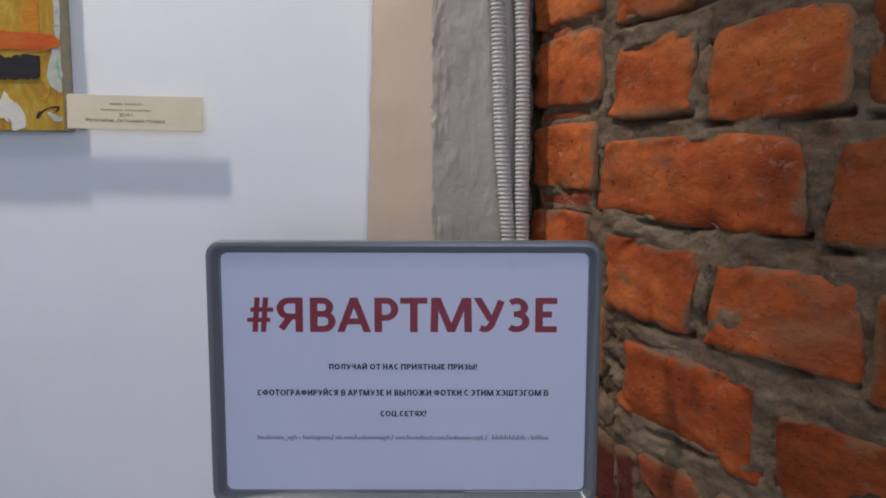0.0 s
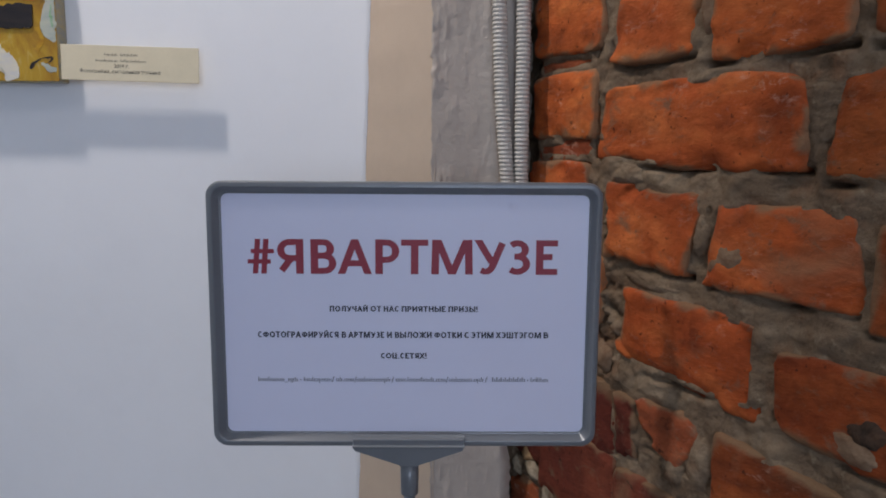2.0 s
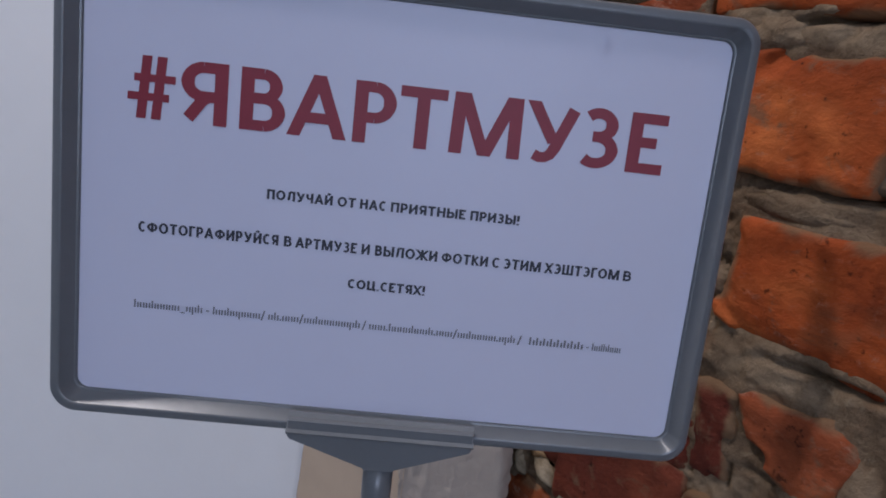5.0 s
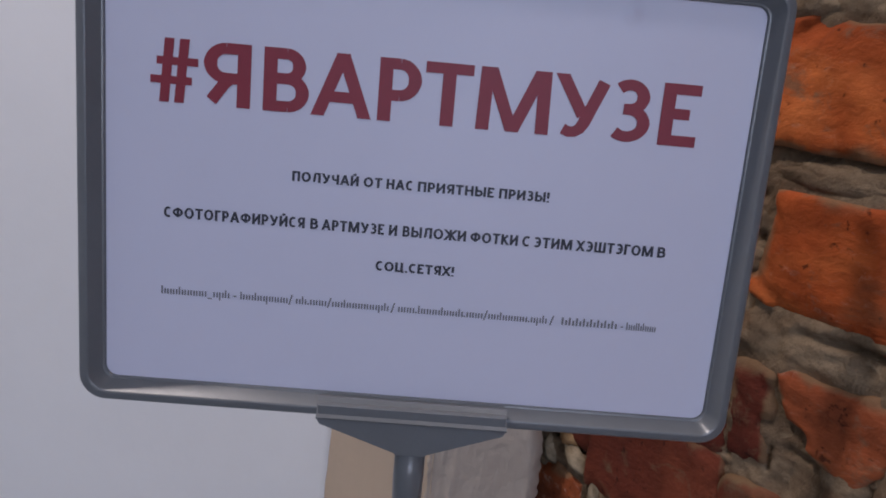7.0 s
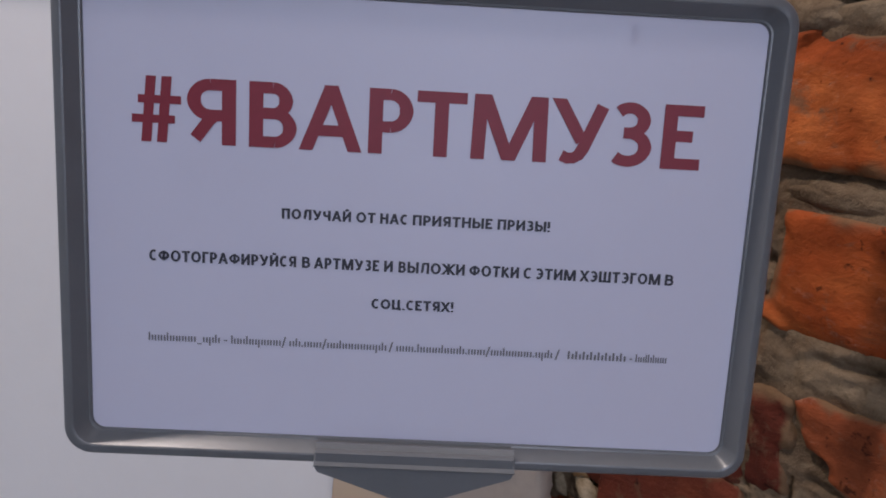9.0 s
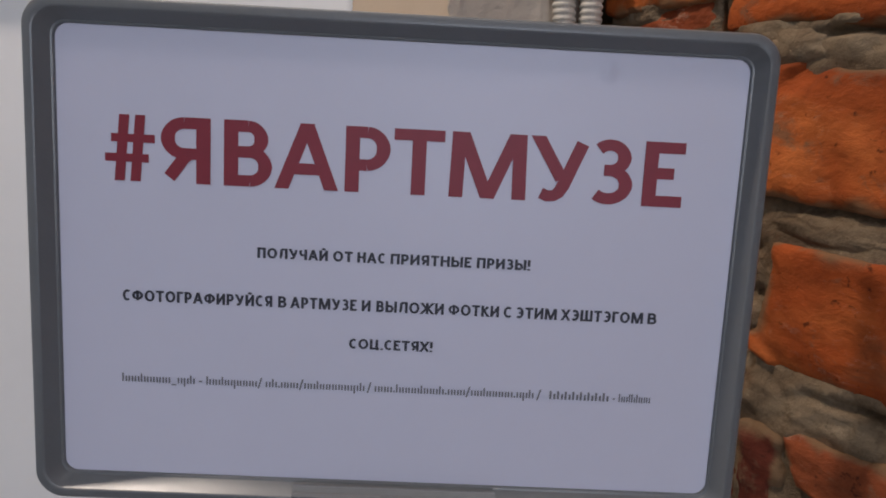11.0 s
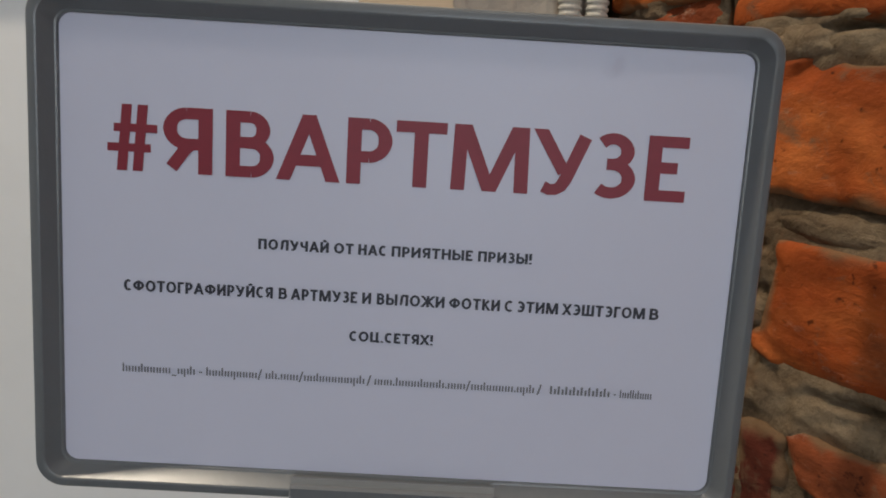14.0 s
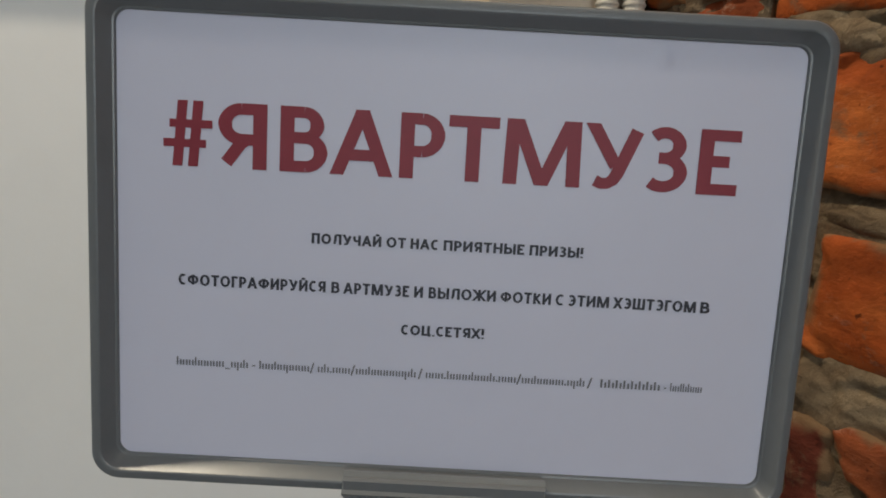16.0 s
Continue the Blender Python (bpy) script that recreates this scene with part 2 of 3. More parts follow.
bm = bmesh.new()
box(bm, -2.7, 2.2, -3.2, 1.0, -0.12, 0.0)
tagged(part("floor", bm, FLOOR_MAT), "grey concrete floor", "floor", kind="structure")
bm = bmesh.new()
box(bm, -2.7, 2.2, -3.2, 1.0, H, H + 0.12)
tagged(part("ceiling", bm, CEILING_PAINT), "white painted ceiling", "ceiling", kind="structure")

# white wall with a slightly wavy plastered edge
EDGE_X = -0.0553


def white_edge(z):
    return EDGE_X + (z - 1.35) * 0.031 + 0.0012 * fbm(0.3, 0.1, z, 22, 3)


bm = bmesh.new()
prism(bm, (-2.7, 0.804), (-0.03, 0.804), (0, 0.2), 0, H)
wall_white = tagged(part("wall_north", bm, WHITE_WALL), "smooth white painted wall", "wall", kind="structure")
us = steps(0.0, 0.25, 0.85, 0.02, 0.985, 0.002, 1.0)
zs = steps(0.0, 0.2, 0.8, 0.006, 1.7, 0.2, H)


def white_place(s, z):
    x = -2.5 + (white_edge(z) + 2.5) * s
    round_in = max(0.0, (s - 0.9988) / 0.0012)
    y = 0.790 + 0.0007 * fbm(x, 0, z, 3, 3) + 0.0035 * round_in ** 2
    return (x, y, z)


ob = new("plaster_face", grid_mesh(us, zs, white_place))
ob.data.materials.append(WHITE_WALL)
ob.data.polygons.foreach_set("use_smooth", [True] * len(ob.data.polygons))
ob.parent = wall_white

# beige splay between the white wall and the plastered pilaster
PL = Vector((0.0185, 0.668))


def beige_place(s, z):
    a = Vector((white_edge(z) - 0.004, 0.7930))
    p = a.lerp(PL + Vector((0.004, 0.0035)), s)
    w = 0.0006 * fbm(s * 0.1, 2, z, 12, 3)
    return (p.x - w, p.y - w, z)


bm = bmesh.new()
prism(bm, (-0.05, 0.815), (0.025, 0.705), (0.12, 0.12), 0, H)
wall_beige = tagged(part("wall_splay", bm, BEIGE), "beige painted splayed strip of wall", "wall", kind="structure")
ob = new("painted_face", grid_mesh(steps(0.0, 0.05, 1.0), zs, beige_place))
ob.data.materials.append(BEIGE)
ob.data.polygons.foreach_set("use_smooth", [True] * len(ob.data.polygons))
ob.parent = wall_beige


# rough grey plaster of the pilaster, with a ragged edge over the beige paint
def plaster_place(u, z):
    ragged = 0.0022 * fbm(0.0, 5.0, z, 45, 4) + 0.0012 * fbm(0.0, 9.0, z, 160, 3)
    w = min(1.0, max(0.0, (0.03 - u) / 0.03))
    low = min(1.0, max(0.0, (1.15 - z) / 0.09))
    torn = 0.0050 * fbm(2.0, 5.0, z, 30, 3) + 0.0022 * fbm(4.0, 9.0, z, 110, 3)
    x = PL.x + u * (0.80 - low * (0.09 + 6 * torn * max(0.0, (u - 0.09) / 0.034))) + ragged * w
    ridge = 0.0026 * max(0.0, fbm(u * 1.6, 3.0, z * 0.55, 55, 5)) * (0.35 + 0.9 * w)
    trowel = 0.0014 * fbm(u, 7.0, z * 0.6, 16, 3)
    lip = 0.006 if u == 0 else 0.0
    break_off = 0.016 * max(0.0, (u - 0.108) / 0.016) ** 2 * (0.8 + 0.5 * fbm(1, 1, z, 40, 3))
    return (x, PL.y + 0.004 - ridge - trowel + lip + break_off, z)


bm = bmesh.new()
prism(bm, (0.027, 0.690), (0.092, 0.697), (0.0, 0.2), 0, H)
wall_plaster = tagged(part("wall_pilaster", bm, PLASTER), "rough grey trowelled plaster on a pilaster", "wall", kind="structure")
ob = new("plaster_face", grid_mesh([0.0, 0.0006] + steps(0.002, 0.0016, 0.124), steps(0.0, 0.2, 0.84, 0.0024, 1.62, 0.2, H), plaster_place))
ob.data.materials.append(PLASTER)
ob.data.polygons.foreach_set("use_smooth", [True] * len(ob.data.polygons))
ob.parent = wall_plaster

bm = bmesh.new()
prism(bm, (END.x, END.y), (2.2, END.y), (0, 0.2), 0, H)
tagged(part("wall_return", bm, WHITE_WALL), "white painted wall", "wall", kind="structure")
bm = bmesh.new()
prism(bm, (2.0, -3.0), (2.0, END.y), (0.2, 0), 0, H)
tagged(part("wall_east", bm, WHITE_WALL), "white painted wall", "wall", kind="structure")
bm = bmesh.new()
prism(bm, (-2.5, -3.0), (-2.5, 0.789), (-0.2, 0), 0, H)
tagged(part("wall_west", bm, WHITE_WALL), "white painted wall", "wall", kind="structure")
bm = bmesh.new()
for x0, x1, z0, z1 in ((-2.7, -0.45, 0, H), (1.15, 2.2, 0, H), (-0.45, 1.15, 0, 0.95), (-0.45, 1.15, 2.55, H)):
    box(bm, x0, x1, -3.2, -3.0, z0, z1)
tagged(part("wall_south", bm, WHITE_WALL), "white painted wall with a window opening", "wall", kind="structure")
window = tagged(new("window_1"), "white framed window", "window", kind="structure")
bm = bmesh.new()
for x0, x1, z0, z1 in ((-0.45, -0.39, 0.95, 2.55), (1.09, 1.15, 0.95, 2.55), (-0.39, 1.09, 0.95, 1.01), (-0.39, 1.09, 2.49, 2.55), (0.32, 0.38, 1.01, 2.49)):
    box(bm, x0, x1, -3.14, -3.08, z0, z1)
part("window_frame", bm, WHITE_PLASTIC, window)
for x0, x1 in ((-0.39, 0.32), (0.38, 1.09)):
    bm = bmesh.new()
    box(bm, x0, x1, -3.113, -3.107, 1.01, 2.49)
    part("pane", bm, GLASS, window).visible_shadow = False


# ---- corrugated conduits ----
def conduit(x_top, x_mid, phase):
    pitch, radius, segs = 0.0042, 0.0076, 18
    path = []
    z = 1.13
    while z < H - 0.001:
        k = max(0.0, (1.29 - z) / 0.16)
        x = x_mid + (x_top - x_mid) * (z - 1.31) / 0.22 if z < 1.6 else x_top + (x_top - x_mid) * 1.32 * (1 - math.exp(-(z - 1.53) * 1.2)) * 0.3
        x += 0.0012 * math.sin(z * 21 + phase)
        path.append(Vector((x + 0.012 * k * k, 0.662 + 0.045 * k * k + 0.0012 * math.sin(z * 14 + phase * 2), z)))
        z += pitch / 4
    rings = []
    for i, p in enumerate(path):
        r = radius * (1.0, 1.0, 0.89, 0.89)[i % 4]
        rings.append([(p.x + r * math.cos(2 * math.pi * s / segs), p.y + r * math.sin(2 * math.pi * s / segs), p.z) for s in range(segs)])
    bm = bmesh.new()
    loops(bm, rings)
    ob = part("conduit", bm, CONDUIT)
    return tagged(ob, "ivory corrugated plastic cable conduit running up the pilaster", "conduit", "conduits beside the brick wall")


conduit(0.0822, 0.0955, 0.4)
conduit(0.1064, 0.1112, 2.1)


# ---- painting and its caption card ----
painting = tagged(new("painting"), "abstract yellow orange and black painting on stretched canvas", "painting")
painting.location = (-0.4040, 0.768, 1.414)
bm = bmesh.new()
box(bm, -0.56, 0.0, 0.0, 0.0215, 0.0, 0.70, 0.002)
part("stretcher", bm, EDGE_PAINT, painting, "pale streaked painted canvas edge")
bm = bmesh.new()
box(bm, -0.559, -0.0005, -0.0012, 0.0002, 0.0005, 0.6995, 0.0004)
part("canvas", bm, CANVAS, painting)


def brush(name, mat, pts, widths, lift, label=""):
    """A raised brush stroke along points of the canvas, with a ragged outline."""
    bm = bmesh.new()
    left, right = [], []
    n = 48
    for i in range(n + 1):
        t = i / n * (len(pts) - 1)
        k = min(int(t), len(pts) - 2)
        p = Vector(pts[k]).lerp(Vector(pts[k + 1]), t - k)
        d = (Vector(pts[k + 1]) - Vector(pts[k])).normalized()
        w = widths[k] + (widths[k + 1] - widths[k]) * (t - k)
        side = Vector((-d.y, d.x)) * (w / 2)
        k2 = 0.0010 + 0.09 * w
        j1, j2 = fbm(p.x, 1, p.y, 150, 4) * k2, fbm(p.x, 4, p.y, 150, 4) * k2
        left.append(p + side * (1 + 0.0) + Vector((j2, j1)))
        right.append(p - side + Vector((j1, j2)))
    front = [(p.x, -0.0012 - lift, p.y) for p in left] + [(p.x, -0.0012 - lift, p.y) for p in reversed(right)]
    back = [(x, -0.0010, z) for x, _, z in front]
    loops(bm, [back, front])
    part(name, bm, mat, painting, label)


brush("brush_stroke", AMBER, [(-0.031, 0.15), (-0.034, 0.088)], [0.017, 0.02], 0.0006)
brush("brush_stroke", WHITE_PAINT, [(-0.075, 0.030), (-0.055, 0.018), (-0.052, 0.002)], [0.03, 0.02, 0.016], 0.0007, "white paint stroke")
brush("brush_stroke", PALE_PAINT, [(-0.0035, 0.16), (-0.0035, 0.105), (-0.006, 0.085), (-0.0095, 0.068), (-0.0085, 0.055), (-0.0025, 0.044)], [0.0065, 0.006, 0.010, 0.0175, 0.0155, 0.004], 0.0004, "grey white paint stroke")
brush("brush_stroke", PALE_PAINT, [(-0.0185, 0.021), (-0.011, 0.014), (-0.0025, 0.013)], [0.003, 0.007, 0.0045], 0.0004, "grey white paint stroke")
brush("brush_stroke", GREEN_PAINT, [(-0.0045, 0.084), (-0.0058, 0.074), (-0.004, 0.060)], [0.001, 0.0036, 0.0016], 0.0008, "green paint dab")
brush("brush_stroke", GREEN_PAINT, [(-0.008, 0.1175), (-0.0015, 0.1185)], [0.0008, 0.0016], 0.0008, "green paint dab")
brush("brush_stroke", OCHRE, [(-0.021, 0.060), (-0.0155, 0.046), (-0.024, 0.034)], [0.006, 0.004, 0.007], 0.0004)
brush("brush_stroke", ORANGE, [(-0.085, 0.1015), (-0.04, 0.101), (-0.010, 0.0995), (-0.0015, 0.0985)], [0.02, 0.019, 0.0165, 0.008], 0.0011, "orange paint stroke")
brush("brush_stroke", BLACK_PAINT, [(-0.10, 0.069), (-0.0255, 0.0725)], [0.028, 0.025], 0.0016, "thick black paint stroke")
brush("brush_stroke", BLACK_PAINT, [(-0.032, 0.014), (-0.028, 0.020), (-0.018, 0.0262), (-0.0055, 0.0268)], [0.003, 0.0034, 0.0016, 0.0016], 0.0005, "black signature flourish")
brush("brush_stroke", BLACK_PAINT, [(-0.0055, 0.0268), (-0.0085, 0.0225), (-0.0135, 0.0195)], [0.0016, 0.0013, 0.0009], 0.0005, "black signature flourish")

card = tagged(new("caption_card"), "cream caption card beside the painting", "label")
card.matrix_world = pose(-0.4028, 0.7690, 1.4170, 0, 1.3, 0)
bm = bmesh.new()
box(bm, 0.0, 0.1555, 0.0, 0.0012, 0.0, 0.0391, 0.0003)
part("card", bm, CARD_MAT, card)


def printed(body, x0, x1, z0, mat, parent):
    """A typed line in the built-in font, from x0 to x1 on the front of its parent."""
    curve = bpy.data.curves.new("text_line", "FONT")
    curve.body, curve.offset = body, 0.012
    typed = bpy.data.objects.new("text_line", curve)
    me = bpy.data.meshes.new_from_object(typed)
    bpy.data.objects.remove(typed)
    xs = [v.co.x for v in me.vertices]
    k = (x1 - x0) / (max(xs) - min(xs))
    me.transform(Matrix(((k, 0, 0, x0 - k * min(xs)), (0, 0, -1, -0.0002), (0, k, 0, z0), (0, 0, 0, 1))))
    me.materials.clear()
    me.materials.append(mat)
    ob = new("text_line", me)
    ob.parent = parent
    return ob


CARD_LINES = ((("hhhhh", 0.049, 0.064), ("hhhhh", 0.067, 0.087), 0.0278), (("hxxhxxxx", 0.039, 0.064), ("hnhxxhnxx", 0.067, 0.096), 0.0212))



# ---- sign stand ----
SX, SY, SZ = -0.0003, 0.5, 1.2052
stand = tagged(new("sign_stand"), "grey plastic framed notice on a thin pole stand", "sign")
stand.location = (0.005, 0.5, 0.0)
OFF = Vector((-0.005, -0.5, 0.0))


def rounded(hw, hh, r, y, n=7, cx=SX, cz=SZ):
    pts = []
    for sx, sz, a0 in ((1, 1, 0), (-1, 1, 90), (-1, -1, 180), (1, -1, 270)):
        for i in range(n + 1):
            a = radians(a0 + 90 * i / n)
            pts.append((cx + sx * (hw - r) + r * math.cos(a) + OFF.x, y + OFF.y, cz + sz * (hh - r) + r * math.sin(a)))
    return pts


HW, HH = 0.1544, 0.10685
bm = bmesh.new()
# each ring: how far in from the outer edge (1 is the paper's edge), and its depth
profile = ((0.08, 0.5030), (0.0, 0.5022), (0.0, 0.4940), (0.03, 0.4930), (0.09, 0.4923), (0.18, 0.4919), (0.42, 0.4918), (0.49, 0.4921), (0.53, 0.4928), (0.86, 0.4981), (0.88, 0.4984), (0.96, 0.4986), (0.99, 0.4990), (1.0, 0.5012))
loops(bm, [rounded(HW - 0.0095 * k, HH - 0.0098 * k, 0.0122 - 0.0066 * k, y, 14, -0.0006 + 0.0003 * k, 1.20535 - 0.00015 * k) for k, y in profile], cap0=False, cap1=False)
frame_ob = part("frame", bm, GREY_PLASTIC, stand, "grey moulded plastic poster frame", True)
frame_ob.data.set_sharp_from_angle(angle=radians(24))
bm = bmesh.new()
loops(bm, [rounded(HW - 0.001, HH - 0.001, 0.0105, y, 7, -0.0006) for y in (0.5012, 0.5030)])
part("backing", bm, GREY_PLASTIC, stand)


def paper_place(x, z):
    r2 = ((x - 0.0850) ** 2 + ((z - 1.2945) * 0.8) ** 2) / 0.0030 ** 2
    dent = 0.0009 * math.exp(-r2)
    sag = 0.0004 * math.sin((x + 0.2) * 11) * math.sin((z - 1.1) * 17)
    return (x + OFF.x, 0.5002 - dent + 0.25 * sag + OFF.y, z)


me = grid_mesh(steps(-0.1475, 0.006, 0.076, 0.0007, 0.095, 0.006, 0.1485), steps(1.107, 0.006, 1.286, 0.0007, 1.303, 0.001, 1.305), paper_place)
me.polygons.foreach_set("use_smooth", [True] * len(me.polygons))
me.materials.append(PAPER)
paper = tagged(new("paper", me), "white printed notice behind clear film")
paper.parent = stand


# Block capitals as pen strokes in a unit box: l = a line through points, a = an arc (centre, radii, two angles).
# Each letter also has its width against the height of a capital.
STROKES = {
    "#": (1.0, "l .24 0 .36 1;l .64 0 .76 1;l .03 .67 1 .67;l 0 .33 .97 .33"),
    "П": (0.86, "l 0 0 0 1;l 1 0 1 1;l 0 1 1 1"), "О": (1.02, "a .5 .5 .5 .5 0 360"),
    "Л": (0.92, "l -.02 .01 .10 .05 .19 .3 .26 1;l .24 1 1 1;l 1 0 1 1"), "Ч": (0.80, "l 0 1 0 .62 .14 .46 .5 .42 1 .47;l 1 0 1 1"),
    "У": (0.90, "l 0 1 .53 .33;l 1 1 .58 .2 .48 .07 .36 .01 .2 0 .05 .05"), "А": (0.96, "l 0 0 .46 1;l .54 1 1 0;l .46 1 .54 1;l .2 .27 .8 .27"),
    "И": (0.88, "l 0 0 0 1;l 1 0 1 1;l 0 .06 1 .94"), "Й": (0.88, "l 0 0 0 1;l 1 0 1 1;l 0 .06 1 .94;l .28 1.36 .4 1.24 .6 1.24 .72 1.36"),
    "Т": (0.80, "l 0 1 1 1;l .5 0 .5 1"), "Н": (0.88, "l 0 0 0 1;l 1 0 1 1;l 0 .52 1 .52"), "С": (0.80, "a .6 .5 .6 .5 52 308"),
    "Р": (0.74, "l 0 0 0 1;l 0 1 .48 1;a .48 .70 .52 .30 -90 90;l 0 .40 .48 .40"),
    "Я": (0.78, "l 1 0 1 1;l .48 1 1 1;a .48 .72 .46 .28 90 270;l .48 .44 1 .44;l .62 .44 .46 .36 .06 0"),
    "Ы": (1.12, "l 0 0 0 1;l 0 .58 .36 .58;a .36 .29 .28 .29 -90 90;l 0 0 .36 0;l 1 0 1 1"), "Е": (0.68, "l 0 0 0 1;l 0 1 1 1;l 0 .52 .9 .52;l 0 0 1 0"),
    "З": (0.72, "a .40 .765 .50 .235 140 -90;a .40 .265 .60 .265 90 -135;l .22 .53 .40 .53"),
    "Ф": (1.12, "l .5 -.04 .5 1.04;a .5 .52 .5 .36 0 360"), "Г": (0.64, "l 0 0 0 1;l 0 1 1 1"),
    "В": (0.76, "l 0 0 0 1;l 0 1 .5 1;a .5 .765 .38 .235 -90 90;l 0 .53 .55 .53;a .55 .265 .45 .265 -90 90;l 0 0 .55 0"),
    "М": (1.22, "l 0 0 .02 1;l .02 1 .12 1;l .11 1 .465 0;l .535 0 .89 1;l .88 1 .98 1;l .98 1 1 0"),
    "Ж": (1.24, "l .5 0 .5 1;l 0 0 .42 .52;l 0 1 .42 .52;l 1 0 .58 .52;l 1 1 .58 .52;l .42 .52 .58 .52"),
    "Ш": (1.24, "l 0 0 0 1;l .5 0 .5 1;l 1 0 1 1;l 0 0 1 0"), "Э": (0.80, "a .4 .5 .6 .5 128 -128;l .3 .5 1 .5"),
    "К": (0.80, "l 0 0 0 1;l .06 .5 .3 .56 1 1;l .3 .54 1 0"), "Х": (0.86, "l 0 0 1 1;l 0 1 1 0"),
    "Ц": (0.94, "l 0 0 0 1;l .84 0 .84 1;l 0 0 1 0;l 1 0 1 -.2"), "!": (0.24, "l .5 .34 .5 1;l .5 0 .5 .06"), ".": (0.24, "l .5 0 .5 .05"),
}


def pen(text):
    """The strokes of a letter as rows of points."""
    for piece in text.split(";"):
        kind, *v = piece.split()
        v = [float(a) for a in v]
        if kind == "l":
            yield list(zip(v[0::2], v[1::2])), False
        else:
            n = max(8, int(abs(v[5] - v[4]) / 11))
            angles = [radians(v[4] + (v[5] - v[4]) * i / n) for i in range(n + 1)]
            yield [(v[0] + v[2] * math.cos(a), v[1] + v[3] * math.sin(a)) for a in angles], abs(v[5] - v[4]) == 360


def write(ch, x0, x1, z0, cap, thick, verts, faces):
    """Add the ribbons of one letter that fills x0 to x1 and stands on z0."""
    for k, (line, closed) in enumerate(pen(STROKES[ch][1])):
        pts = [Vector((x0 + thick / 2 + x * (x1 - x0 - thick), z0 + 0.4 * thick + z * (cap - 0.8 * thick))) for x, z in line]
        cut = []
        if not closed and len(pts) == 2:
            d = (pts[1] - pts[0]).normalized()
            if abs(d.y) < 0.25:
                pts = [p + d * e * (0.5 * thick if x in (0.0, 1.0) else 0.0) for p, e, (x, _) in zip(pts, (-1, 1), line)]
            else:
                cut = [{0.0: z0, 1.0: z0 + cap}.get(z) for _, z in line]
        n = len(verts)
        for i, p in enumerate(pts):
            a, b = pts[max(0, i - 1)], pts[min(len(pts) - 1, i + 1)]
            if closed and i in (0, len(pts) - 1):
                a, b = pts[-2], pts[1]
            d = (b - a).normalized()
            w = thick * (1 - 0.2 * abs(d.x)) / 2
            for side in (1, -1):
                x, z = p.x - d.y * w * side, p.y + d.x * w * side
                if cut and cut[i] is not None:
                    x, z = x + (cut[i] - z) * d.x / d.y, cut[i]
                verts.append((x + OFF.x, 0.49985 - 0.00001 * k + OFF.y, z))
        faces += [(n + 2 * i, n + 2 * i + 1, n + 2 * i + 3, n + 2 * i + 2) for i in range(len(pts) - 1)]


def lettering(name, body, x0, x1, z0, cap, mat, thick):
    """Print one line of capitals on the paper from x0 to x1, standing on z0."""
    widths = [0.34 if ch == " " else STROKES[ch][0] for ch in body]
    gap = 0.14
    unit = (x1 - x0) / (sum(widths) + gap * (len(body) - 1))
    verts, faces = [], []
    x = x0
    for ch, w in zip(body, widths):
        if ch != " ":
            write(ch, x, x + w * unit, z0, cap, thick, verts, faces)
        x += (w + gap) * unit
    me = bpy.data.meshes.new(name)
    me.from_pydata(verts, [], faces)
    me.materials.append(mat)
    ob = new(name, me)
    ob.parent = paper
    return ob


HEAD = (("#", -0.1255, -0.1046), ("Я", -0.1025, -0.0813), ("В", -0.0757, -0.0553), ("А", -0.0534, -0.0281), ("Р", -0.0245, -0.0054),
        ("Т", -0.0040, 0.0175), ("М", 0.0200, 0.0530), ("У", 0.0556, 0.0793), ("З", 0.0803, 0.0988), ("Е", 0.1032, 0.1205))
for ch, x0, x1 in HEAD:
    tagged(lettering("letter", ch, x0, x1, 1.2388, 0.0277, RED_INK, 0.0043 if ch == "#" else 0.0060), "dark red printed letter")
LINES = ((1.2083, 0.0046, (("ПОЛУЧАЙ", -0.0611, -0.0307), ("ОТ", -0.0285, -0.0200), ("НАС", -0.0180, -0.0058), ("ПРИЯТНЫЕ", -0.0036, 0.0316), ("ПРИЗЫ!", 0.0339, 0.0572))),
         (1.1868, 0.0050, (("СФОТОГРАФИРУЙСЯ", -0.1189, -0.0543), ("В", -0.0518, -0.0481), ("АРТМУЗЕ", -0.0464, -0.0176), ("И", -0.0154, -0.0115), ("ВЫЛОЖИ", -0.0090, 0.0206),
                           ("ФОТКИ", 0.0226, 0.0449), ("С", 0.0469, 0.0507), ("ЭТИМ", 0.0523, 0.0705), ("ХЭШТЭГОМ", 0.0725, 0.1088), ("В", 0.1108, 0.1148))),
         (1.1697, 0.0046, (("СОЦ.СЕТЯХ!", -0.0204, 0.0164),)))
for z0, cap, words in LINES:
    for word, x0, x1 in words:
        lettering("text_line", word, x0, x1, z0, cap, BLACK_INK, 0.00118)


